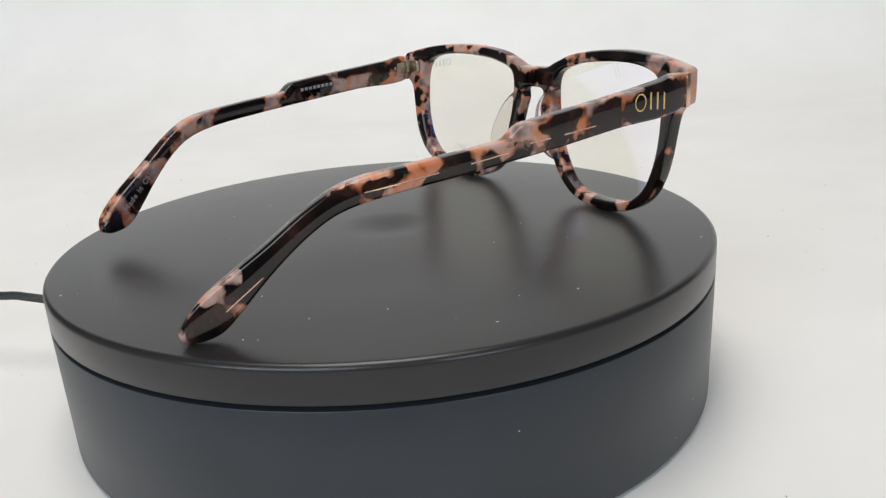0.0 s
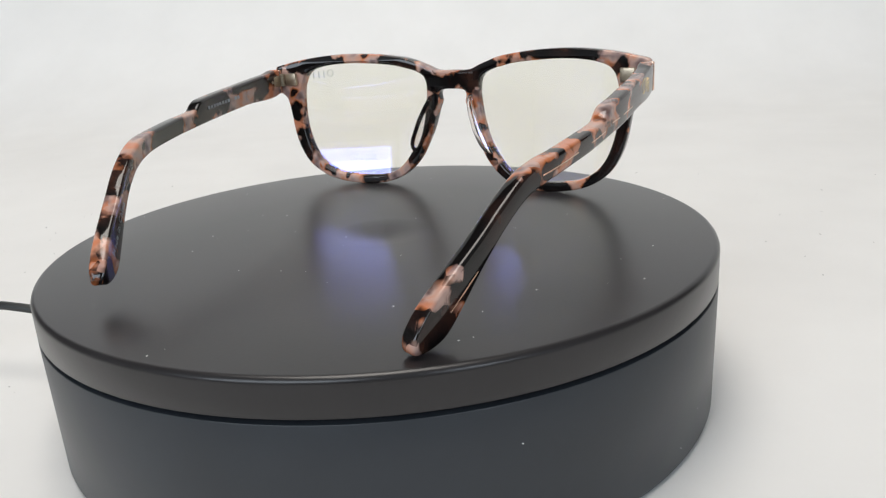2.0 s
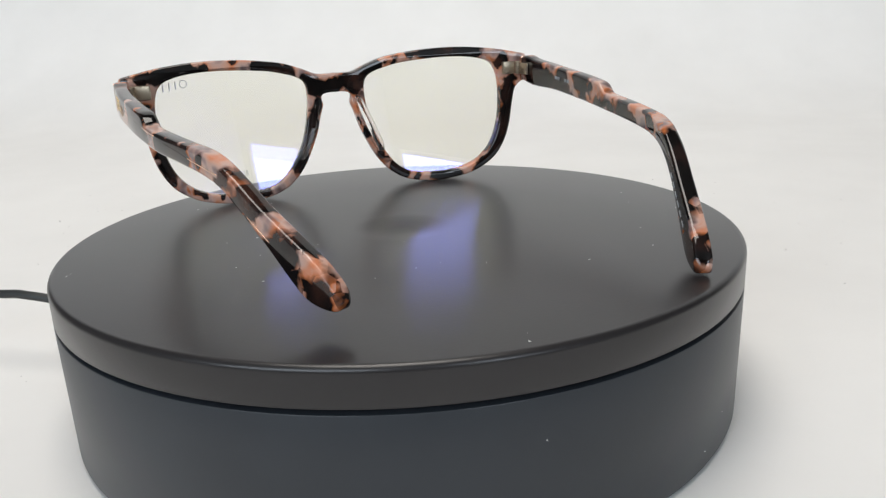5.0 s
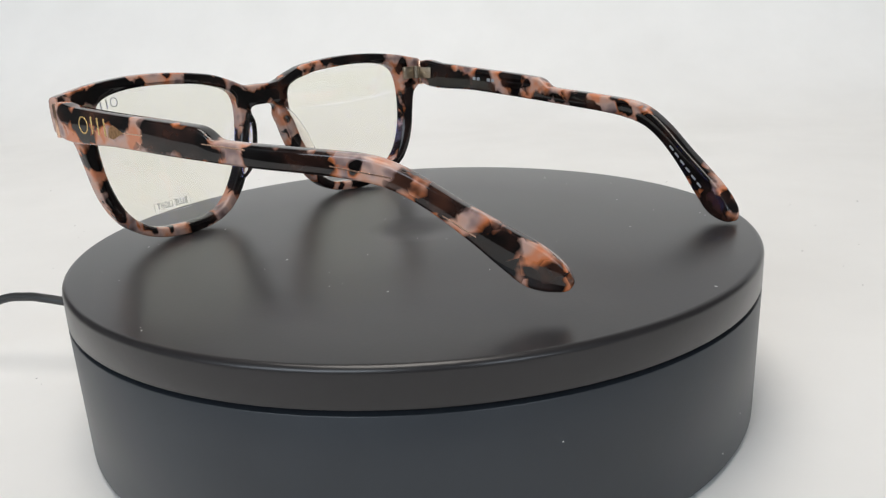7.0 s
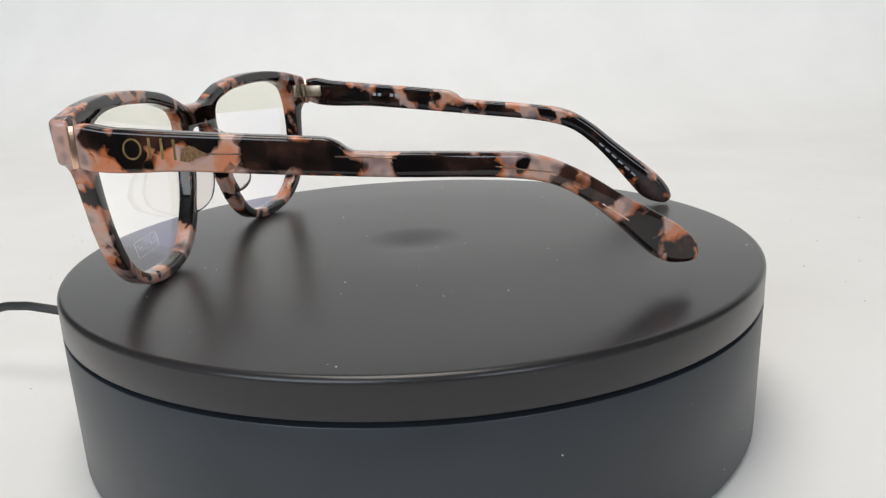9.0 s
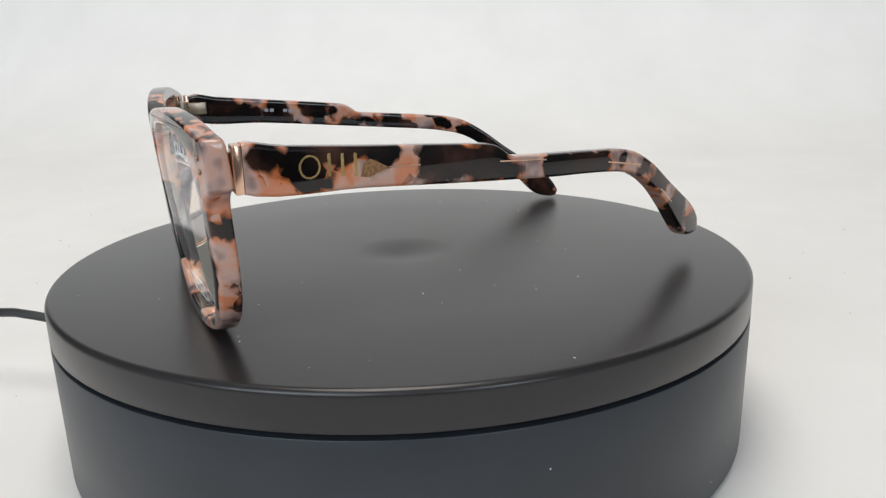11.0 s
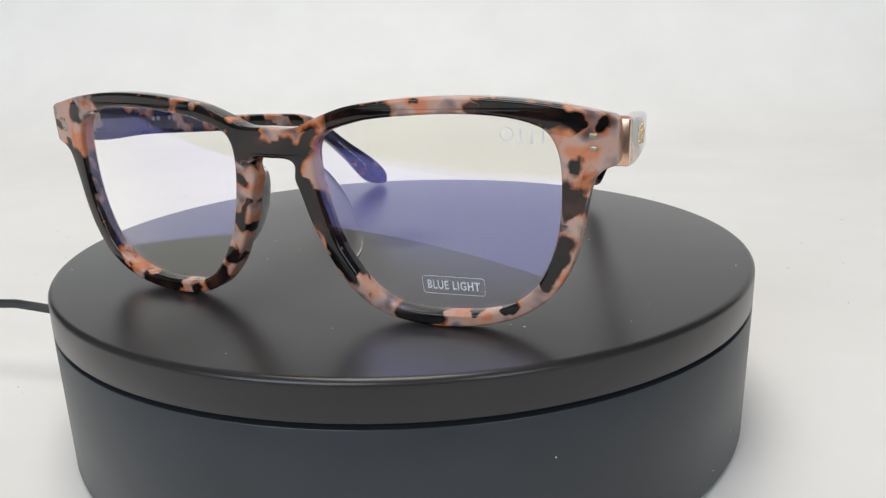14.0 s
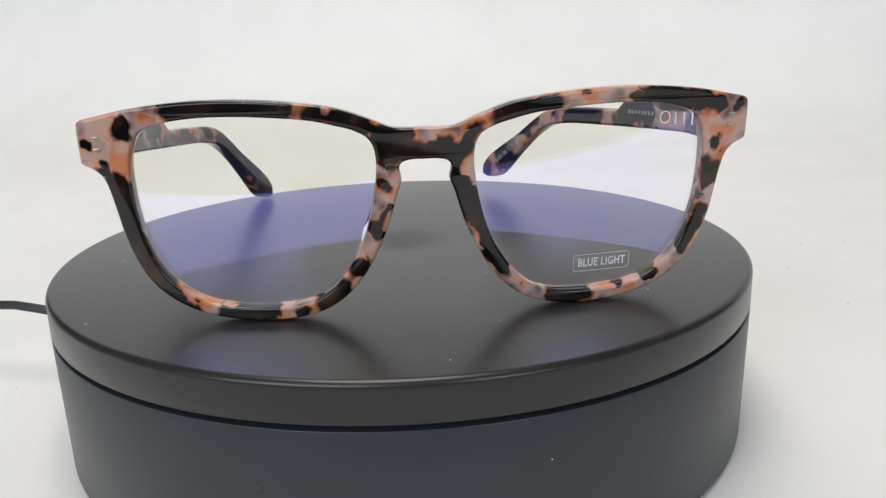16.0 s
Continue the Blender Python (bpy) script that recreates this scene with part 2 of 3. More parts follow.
def placed(name, me, material, parent=None, label="", smooth=35):
    me.materials.clear()
    me.materials.append(material)
    if smooth:
        me.polygons.foreach_set("use_smooth", [True] * len(me.polygons))
        me.set_sharp_from_angle(angle=radians(smooth))
    ob = new(name, me)
    if parent:
        ob.parent = parent
    if label:
        tagged(ob, label)
    return ob


def spline(points, per=6):
    """A closed smooth line through the points."""
    n, line = len(points), []
    for i in range(n):
        p0, p1, p2, p3 = (Vector(points[(i + k) % n]) for k in (-1, 0, 1, 2))
        d = max((p2 - p1).length, 1e-6)
        m1 = (p2 - p0) * d / max((p1 - p0).length + d, 1e-6)
        m2 = (p3 - p1) * d / max((p3 - p2).length + d, 1e-6)
        for k in range(per):
            s = k / per
            line.append(p1 * (2 * s**3 - 3 * s**2 + 1) + m1 * (s**3 - 2 * s**2 + s) + p2 * (3 * s**2 - 2 * s**3) + m2 * (s**3 - s**2))
    return line


def slab(loops, thick, bevel, steps=3):
    """A flat plate in x and y, thick along z from 0, with holes and rounded edges, as a mesh."""
    cu = bpy.data.curves.new("outline", "CURVE")
    cu.dimensions, cu.fill_mode = "2D", "BOTH"
    cu.extrude, cu.bevel_depth, cu.bevel_resolution, cu.offset = thick / 2 - bevel, bevel, steps, -bevel
    for loop in loops:
        sp = cu.splines.new("POLY")
        sp.points.add(len(loop) - 1)
        for pt, v in zip(sp.points, loop):
            pt.co = (v[0], v[1], 0, 1)
        sp.use_cyclic_u = True
    ob = bpy.data.objects.new("outline", cu)
    scene.collection.objects.link(ob)
    me = bpy.data.meshes.new_from_object(ob.evaluated_get(bpy.context.evaluated_depsgraph_get()))
    bpy.data.objects.remove(ob)
    bpy.data.curves.remove(cu)
    bm = bmesh.new()
    bm.from_mesh(me)
    bpy.data.meshes.remove(me)
    bmesh.ops.remove_doubles(bm, verts=bm.verts, dist=1e-6)
    for v in bm.verts:
        v.co.z += thick / 2
    return bm


def mapped(bm, fn):
    for v in bm.verts:
        v.co = fn(v.co)
    bmesh.ops.recalc_face_normals(bm, faces=bm.faces)
    return bm


def lathe(profile, steps=160, closed=False):
    bm = bmesh.new()
    rings = []
    for r, z in profile:
        rings.append([bm.verts.new((r * math.cos(2 * math.pi * k / steps), r * math.sin(2 * math.pi * k / steps), z)) for k in range(steps)] if r > 1e-7 else [bm.verts.new((0, 0, z))])
    for a, b in zip(rings, rings[1:]):
        for k in range(steps):
            q = [a[k % len(a)], a[(k + 1) % len(a)], b[(k + 1) % len(b)], b[k % len(b)]]
            bm.faces.new(list(dict.fromkeys(q)))
    bmesh.ops.recalc_face_normals(bm, faces=bm.faces)
    return bm


def block(sx, sy, sz, bevel=0.0, at=(0, 0, 0), segments=2):
    bm = bmesh.new()
    bmesh.ops.create_cube(bm, size=1)
    bmesh.ops.scale(bm, vec=(sx, sy, sz), verts=bm.verts)
    if bevel:
        bmesh.ops.bevel(bm, geom=bm.edges[:], offset=bevel, segments=segments, affect="EDGES", profile=0.5)
    bmesh.ops.translate(bm, vec=at, verts=bm.verts)
    return bm


def tube(points, radius, steps=10):
    bm = bmesh.new()
    pts = [Vector(p) for p in points]
    rings = []
    for i, p in enumerate(pts):
        d = (pts[min(i + 1, len(pts) - 1)] - pts[max(i - 1, 0)]).normalized()
        side = d.cross(Vector((0, 0, 1)))
        side = side.normalized() if side.length > 1e-4 else Vector((1, 0, 0))
        up = side.cross(d)
        r = radius(i / (len(pts) - 1)) if callable(radius) else radius
        rings.append([bm.verts.new(p + (side * math.cos(a) + up * math.sin(a)) * r) for a in (2 * math.pi * k / steps for k in range(steps))])
    for a, b in zip(rings, rings[1:]):
        for k in range(steps):
            bm.faces.new((a[k], a[(k + 1) % steps], b[(k + 1) % steps], b[k]))
    bm.faces.new(rings[0])
    bm.faces.new(rings[-1])
    bmesh.ops.recalc_face_normals(bm, faces=bm.faces)
    return bm


# ---- setting ----
def sweep_table():
    """A white paper sheet that lies on the table and curves up behind."""
    prof = [(-0.30, TABLE), (-0.2, TABLE), (0.0, TABLE), (0.3, TABLE), (0.55, TABLE)]
    for k in range(1, 13):
        a = radians(90 * k / 12)
        prof.append((0.55 + 0.25 * math.sin(a), TABLE + 0.25 * (1 - math.cos(a))))
    prof.append((0.80, 1.3))
    under = [(y + 0.004 * (k > 5), z - 0.004 * (k < 16)) for k, (y, z) in enumerate(prof)]
    loop = prof + under[::-1]
    bm = bmesh.new()
    cols = [[bm.verts.new((x, y, z)) for y, z in loop] for x in np.linspace(-1.1, 1.1, 12)]
    n = len(loop)
    for a, b in zip(cols, cols[1:]):
        for k in range(n):
            bm.faces.new((a[k], b[k], b[(k + 1) % n], a[(k + 1) % n]))
    bmesh.ops.recalc_face_normals(bm, faces=bm.faces)
    ob = part("backdrop", bm, PAPER, smooth=40)
    return tagged(ob, "seamless white paper sheet sweeping up from the table", "backdrop", kind="structure")


# walls, floor and ceiling are unseen, added to shape bounce light and reflections
def room():
    w, h, low = 2.4, 1.9, -0.8
    def wall(name, sx, sy, sz, at, material, label):
        return tagged(part(name, block(sx, sy, sz, at=at), material, smooth=0), label, name.split("_")[0], kind="structure")
    mid = (h + low) / 2
    wall("wall_north", 2 * w, 0.1, h - low, (0, w + 0.05, mid), WALL, "plain grey unseen wall, added to close the room")
    bm = bmesh.new()
    for x0, x1, z0, z1 in ((-w, w, low, 0.5), (-w, w, 1.8, h), (-w, -2.3, 0.5, 1.8), (0.0, 1.25, 0.5, 1.8), (2.3, w, 0.5, 1.8)):
        one = bmesh.ops.create_cube(bm, size=1)["verts"]
        for v in one:
            v.co = Vector(((x0 + x1) / 2 + v.co.x * (x1 - x0), -w - 0.05 + v.co.y * 0.1, (z0 + z1) / 2 + v.co.z * (z1 - z0)))
    tagged(part("wall_south", bm, WALL, smooth=0), "plain unseen wall with two window openings, added to close the room", "wall", kind="structure")
    for name, x0, x1 in (("window_1", -2.3, 0.0), ("window_2", 1.25, 2.3)):
        win = tagged(new(name), "plain white framed window in the wall", "window", kind="structure")
        for a, b, c, d in ((x0, x1, 0.5, 0.54), (x0, x1, 1.76, 1.8), (x0, x0 + 0.04, 0.54, 1.76), (x1 - 0.04, x1, 0.54, 1.76)):
            part("window_frame", block(b - a, 0.05, d - c, 0.004, at=((a + b) / 2, -w - 0.03, (c + d) / 2)), PAPER, win, smooth=0)
    wall("wall_east", 0.1, 2 * w, h - low, (w + 0.05, 0, mid), WALL, "plain grey unseen wall, added to close the room")
    wall("wall_west", 0.1, 2 * w, h - low, (-w - 0.05, 0, mid), WALL, "plain grey unseen wall, added to close the room")
    wall("floor", 2 * w + 0.2, 2 * w + 0.2, 0.1, (0, 0, low - 0.05), WALL, "plain grey unseen floor, added to close the room")
    wall("ceiling", 2 * w + 0.2, 2 * w + 0.2, 0.1, (0, 0, h + 0.05), WALL, "plain grey unseen ceiling, added to close the room")


sweep_table()
tagged(part("table", block(2.2, 1.08, 0.05, 0.004, at=(0, 0.25, TABLE - 0.0295)), WALL, smooth=0), "plain table that carries the white paper", "table", kind="structure")
room()


# ---- turntable ----
def make_turntable():
    top = tagged(new("turntable"), "round matt black motorised display turntable on white paper", "turntable")
    R, g = PLATE_R, GROOVE
    part("base", lathe([(0, TABLE), (R - 0.0025, TABLE), (R - 0.0012, TABLE + 0.0006), (R - 0.0005, TABLE + 0.002), (R, -g - 0.0014), (R - 0.0001, -g - 0.0012), (R - 0.0004, -g - 0.0011), (R - 0.008, -g - 0.0011), (0, -g - 0.0011)], 220), BASE, top, "charcoal black plastic drum")
    part("groove", lathe([(0, -g - 0.0010), (R - 0.0065, -g - 0.0010), (R - 0.0065, -g + 0.0002), (0, -g + 0.0002)], 160), GAP_SHADE, top, "filler in the gap between plate and drum, shade painted near black")
    b = 0.0016
    prof = [(0, -g), (R - 0.0004, -g), (R - 0.0001, -g + 0.0001), (R, -g + 0.0003)]
    prof += [(R - b + b * math.cos(radians(a)), -b + b * math.sin(radians(a))) for a in range(0, 91, 15)]
    prof += [(0.06, 0), (0.016, 0), (0.012, -0.0001), (0.008, -0.0004), (0.004, -0.0006), (0, -0.00065)]
    plate = part("plate", lathe(prof, 260), PLATE, top, "satin black rotating top plate", smooth=50)
    return top, plate


turntable, plate = make_turntable()


def make_cable():
    top = tagged(new("power_cable"), "thin black power cable plugged into the turntable", "cable")
    p0, out = Vector((-0.0975, 0.0, -0.0247)), Vector((-1, 0, 0))
    part("plug", tube([p0, p0 + out * 0.002, p0 + out * 0.016, p0 + out * 0.0185, p0 + out * 0.020, p0 + out * 0.0245], lambda s: (0.0032, 0.0036, 0.0036, 0.0034, 0.0024, 0.0015)[round(s * 5)], 14), RUBBER, top, "moulded black plug")
    a = p0 + out * 0.024
    ctl = [a, a + Vector((-0.008, 0.0, 0.0012)), a + Vector((-0.016, 0.001, 0.0014)), Vector((-0.150, 0.002, -0.0255)), Vector((-0.18, 0.0, -0.038)), Vector((-0.215, -0.005, TABLE + 0.0016)), Vector((-0.27, 0.0, TABLE + 0.0016)), Vector((-0.36, 0.03, TABLE + 0.0016)), Vector((-0.5, 0.12, TABLE + 0.0016)), Vector((-0.8, 0.3, TABLE + 0.0016))]
    line = []
    for i in range(len(ctl) - 1):
        q0, q1, q2, q3 = ctl[max(i - 1, 0)], ctl[i], ctl[i + 1], ctl[min(i + 2, len(ctl) - 1)]
        for k in range(8):
            s = k / 8
            line.append(0.5 * ((2 * q1) + (q2 - q0) * s + (2 * q0 - 5 * q1 + 4 * q2 - q3) * s * s + (3 * q1 - q0 - 3 * q2 + q3) * s**3))
    part("cord", tube(line, 0.0015, 10), RUBBER, top)


make_cable()

# ---- eyeglasses ----
OUTER = [(0, 43.0), (6.5, 43.1), (11.5, 45.1), (18, 47.4), (24, 48.5), (33, 49.5), (43, 49.9), (52, 49.6), (62, 48.5), (70, 46.9), (72.9, 46.2), (73.6, 45.2), (73.7, 38.0), (73.3, 36.8), (71.0, 35.7), (68.8, 33.5), (67.1, 27.5), (65.5, 20.5), (63.2, 14.5), (59.5, 9.0), (54, 4.9), (48, 2.5), (41, 1.2), (35, 0.9), (29, 1.4), (23.5, 2.8), (18.7, 5.6), (14.2, 10.4), (11, 16), (8.2, 22.2), (6.3, 28.5), (5.2, 31.8), (5.5, 33.6), (5.5, 34.9), (4.6, 35.8), (2.5, 36.2)]
INNER = [(10.9, 39.0), (12.2, 41.2), (15, 42.8), (18, 43.7), (24, 45.1), (33, 46.0), (42, 46.4), (50, 46.1), (56.5, 45.0), (60.6, 43.1), (62.6, 39.5), (63.1, 34), (62.3, 25), (60.4, 18), (57.3, 12), (53, 7.9), (47.5, 5.3), (41, 4.3), (35, 4.1), (29, 4.5), (24.5, 5.7), (20.6, 8.4), (17.3, 12.6), (14.1, 18.2), (12, 25), (10.8, 31.5), (10.5, 36)]
SAG, TILT, DEPTH, SET, YAW, TWIST = 1.44, 0.083, 0.0046, -0.0013, 0.015, 0.3


def bow(x, z):
    """How far the front lies back at a width and a height."""
    return SAG * x * x + (0.024 - z) * (TILT + TWIST * x) + YAW * x + SET


def face(c, back=0.0):
    """From the flat outline to the bowed, slightly tilted front: x across, y up and z deep become x, z and y."""
    return Vector((c.x, bow(c.x, c.y) + c.z + back, c.y))


def mm(points, flip=1):
    return [(flip * x / 1000, z / 1000) for x, z in points]


def grown(points):
    """The lower rim, a little fuller and down to the plate."""
    return [(x * (1 + 0.027 * max(0, 1 - z / 40)), z - 0.85 * max(0, 1 - z / 28)) for x, z in points]


def make_front(parent):
    half = mm(grown(OUTER))
    full = half + [(0, 0.0362)] + [(-x, z) for x, z in reversed(half[1:])]
    loops = [spline(full, 4), spline(mm(grown(INNER)), 5), spline(mm(grown(INNER), -1), 5)]
    return part("front_frame", mapped(slab(loops, DEPTH, 0.0008), face), ACETATE, parent, "pink and brown tortoiseshell acetate rims and bridge", smooth=40)


def lens_depth(c):
    """The lens bulges forwards at its middle."""
    return -0.0005 + (0.0253 - c.y) * (0.036 if c.x > 0 else 0.022) + ((abs(c.x) - 0.0368) ** 2 * 0.7 + (c.y - 0.0253) ** 2) * 2.6


def make_lens(parent, flip):
    """A thin curved shell, built in rings from its middle out to the groove of the rim."""
    cx, cz = 0.0368 * flip, 0.0253
    loop = [((x - cx) * 1.012, (z - cz) * 1.012) for x, z in spline(mm(grown(INNER), flip), 5)]
    n, steps = len(loop), 16
    bm = bmesh.new()
    sides = []
    for side in (0, 1):
        deep = lambda z: side * (0.0012 + (z - cz) * (0.016 if flip == 1 else 0.0))
        rings = []
        for k in range(1, steps + 1):
            row = []
            for x, z in loop:
                c = Vector((cx + x * k / steps, cz + z * k / steps, 0))
                row.append(bm.verts.new(face(c, lens_depth(c) + deep(c.y))))
            rings.append(row)
        mid = Vector((cx, cz, 0))
        tip = bm.verts.new(face(mid, lens_depth(mid) + deep(cz)))
        for j in range(n):
            bm.faces.new((tip, rings[0][j], rings[0][(j + 1) % n]))
        for p, q in zip(rings, rings[1:]):
            for j in range(n):
                bm.faces.new((p[j], q[j], q[(j + 1) % n], p[(j + 1) % n]))
        sides.append(rings[-1])
    for j in range(n):
        bm.faces.new((sides[0][j], sides[1][j], sides[1][(j + 1) % n], sides[0][(j + 1) % n]))
    bmesh.ops.recalc_face_normals(bm, faces=bm.faces)
    return part("lens", bm, LENS, parent, "clear lens with a bluish coating", smooth=40)


def shape_on(name, loops, fn, material, parent, label=""):
    return part(name, mapped(slab(loops, 0.00012, 0.00001, 0), fn), material, parent, label, smooth=0)


def bar(x0, z0, x1, z1, w):
    d = Vector((x1 - x0, z1 - z0)).normalized()
    n = Vector((-d.y, d.x)) * w / 2
    a, b = Vector((x0, z0)), Vector((x1, z1))
    return [a - n, b - n, b + n, a + n]


def ring(x, z, rx, rz, n=28):
    return [(x + rx * math.cos(2 * math.pi * k / n), z + rz * math.sin(2 * math.pi * k / n)) for k in range(n)]


# side outline of an earpiece: metres behind the front and height
SIDE = [(11.0, 44.4), (20, 43.5), (35, 41.9), (50, 40.4), (63, 39.0), (65.6, 38.5), (67.6, 37.4), (69.6, 35.8), (72, 35.3), (85, 34.2), (98, 33.0), (105, 32.2), (111, 30.4), (118, 26.5), (126, 20.6), (133, 15.8), (138.5, 11.9), (142, 8.7), (144.2, 5.6), (144.9, 3.4), (143.6, 1.7), (139.5, 1.7), (136, 3.0), (132.5, 6.3), (126, 13.3), (119.5, 19.3), (113, 23.7), (107, 26.0), (98, 27.6), (80, 29.3), (60, 31.2), (36, 33.5), (11.0, 35.7)]
START = {1: 0.0124, -1: 0.0106}
BOW_AT = [0, 8, 30, 55, 80, 100, 120, 145, 160]
BOW = {1: [74.8, 74.8, 73.2, 69.2, 63.8, 56.8, 47.9, 32.9, 23.0], -1: [74.6, 74.6, 76.0, 76.3, 74.8, 72.4, 66.9, 57.6, 51.0]}
RISE = {1: (0.026, 0.45, 1.003), -1: (-0.002, 0.85, 1.010)}
_ys = np.linspace(0, 160, 161)


def smoothed(values):
    v = np.interp(_ys, BOW_AT, values)
    for _ in range(40):
        v[1:-1] = (v[:-2] + 2 * v[1:-1] + v[2:]) / 4
    return v


BOW_LINE = {k: smoothed(v) for k, v in BOW.items()}


def temple_map(flip, lift=0.0):
    """From the side outline (x back, y up, z inwards) to the bowed, slightly raised or lowered earpiece."""
    slope, up, length = RISE[flip]
    line = BOW_LINE[flip]
    steep = np.gradient(line)

    def fn(c):
        y = 9 + (c.x * 1000 - 9) * length
        z = c.y * 1000 + up + (c.x * 1000 - 9) * slope
        if flip < 0:
            z -= 0.048 * max(0.0, y - 112)
        x, s = float(np.interp(y, _ys, line)), float(np.interp(y, _ys, steep))
        n, d = math.sqrt(1 + s * s), (c.z - lift) * 1000
        return Vector((flip * (x - d / n), y + d * s / n, z)) / 1000
    return fn


def dense(loop, step=0.004):
    out = []
    for a, b in zip(loop, loop[1:] + loop[:1]):
        a, b = Vector(a), Vector(b)
        n = max(1, int((b - a).length / step))
        out += [a.lerp(b, k / n) for k in range(n)]
    return out


def arm_mesh(start, thick=0.0044, proud=0.0004, soft=0.0010):
    """An earpiece as rounded sections along its length: x back, y up, z inwards."""
    line = spline(mm(SIDE), 6)
    far = max(range(len(line)), key=lambda k: line[k][0])
    upper, lower = line[:far + 1], line[far:][::-1]
    end, turn = line[far][0], 0.137

    def height(branch, x):
        xs = np.maximum.accumulate([v[0] for v in branch])
        return float(np.interp(x, xs, [v[1] for v in branch]))
    stations = list(np.linspace(start, turn, 130)) + [turn + (end - turn) * math.sin(u * math.pi / 2) for u in np.linspace(0.06, 0.985, 16)]
    bm = bmesh.new()
    rows = []
    for x in stations:
        zt, zb = height(upper, x), height(lower, x)
        half = max((zt - zb) / 2, 0.0003)
        deep = thick / 2 * min(1.0, math.sqrt(half / 0.0022))
        b = min(soft, half * 0.8, deep * 0.8)
        row = []
        for sz, sd, a0 in ((1, 1, 0), (-1, 1, 90), (-1, -1, 180), (1, -1, 270)):
            for a in (0, 22.5, 45, 67.5, 90):
                c, d = math.cos(radians(a0 + a)), math.sin(radians(a0 + a))
                row.append(bm.verts.new((x, (zt + zb) / 2 + sz * (half - b) + b * c, thick / 2 - proud + sd * (deep - b) + b * d)))
        rows.append(row)
    n = len(rows[0])
    for p, q in zip(rows, rows[1:]):
        for j in range(n):
            bm.faces.new((p[j], q[j], q[(j + 1) % n], p[(j + 1) % n]))
    bm.faces.new(rows[0])
    bm.faces.new(rows[-1])
    return bm


def make_temple(parent, flip):
    start = START[flip]
    bm = arm_mesh(start)
    temple = part("temple", mapped(bm, temple_map(flip)), TEMPLE_SKIN[flip], parent, "tortoiseshell acetate earpiece with a curved tip", smooth=40)
    outer = temple_map(flip, 0.00046)
    # gold emblem: a ring and three plain uprights
    z0, h = 0.0391, 0.0044
    e0 = 0.0246 if flip == 1 else 0.0285
    emblem = shape_on("emblem", [ring(e0, z0, 0.0021, 0.0023), ring(e0, z0, 0.0017, 0.0019)], outer, GOLD, temple, "gold inlaid ring and bars")
    for k in range(3):
        x = e0 + flip * (0.0038 + 0.0026 * k)
        shape_on("emblem_bar", [bar(x, z0 - h / 2 - 0.0003 * k, x, z0 + h / 2 - 0.0003 * k, 0.0006)], outer, GOLD, emblem)
    # core wire that shows through the acetate
    core = temple_map(flip, 0.00044)
    runs = {1: [(0.0405, 0.0475, 0.0372, 0.0367), (0.0665, 0.079, 0.0349, 0.0336), (0.099, 0.112, 0.0300, 0.0272), (0.1215, 0.1275, 0.0190, 0.0142)],
            -1: [(0.044, 0.054, 0.0354, 0.0347), (0.058, 0.064, 0.0344, 0.0341), (0.070, 0.080, 0.0327, 0.0317), (0.088, 0.105, 0.0309, 0.0290), (0.127, 0.135, 0.0140, 0.0078)]}
    for x0, x1, za, zb in runs[flip]:
        w = 0.00016
        shape_on("core_wire", [dense([(x0, za - w), (x1, zb - w), (x1, zb + w), (x0, za + w)], 0.002)], core, ROSE, temple, "thin metal core wire")
    if flip == 1:
        # pointed head of the core behind the emblem
        shape_on("core_head", [dense([(0.0352, 0.0386), (0.0368, 0.0392), (0.0405, 0.0372), (0.0365, 0.0356), (0.0345, 0.0360)], 0.002)], temple_map(flip, 0.00043), BRONZE, temple, "dull bronze pointed head of the core wire")
    # rose-gold end plate
    part("end_plate", mapped(block(0.0017, 0.0091, 0.0046, 0.0003, at=(start - 0.0009, 0.0400, 0.0018)), temple_map(flip)), ROSE, temple, "rose-gold metal end plate")
    # printed bars on the inner face
    inner = temple_map(flip, -0.00412)
    for k in range(10 if flip == 1 else 4):
        x = (0.0415 if flip == 1 else 0.036) + 0.0019 * k + (0.0028 if k > 1 else 0)
        z = (0.0374 if flip == 1 else 0.0378) - (x - 0.04) * 0.075
        shape_on("print_bar", [bar(x, z, x + 0.0013, z - 0.0001, 0.0011)], inner, PRINT, temple, "pale printed size marking")
    if flip == 1:
        p0 = Vector((0.1382, 0.0074))

        def along(c):
            q = Vector((-c.x * 0.77 + c.y * 0.64, c.x * 0.64 + c.y * 0.77))
            return inner(Vector((p0.x + q.x, p0.y + q.y, 0)))
        make_words(temple, "Made in China", 0.0026, along, PRINT, "small white printed words", align="LEFT", squeeze=0.95)
    else:
        for k in range(6):
            x = 0.1215 + 0.0022 * k
            z = 0.0204 - 0.00185 * k
            shape_on("print_bar", [bar(x, z, x + 0.0015, z - 0.0011, 0.0006)], inner, PRINT, temple)
    return temple


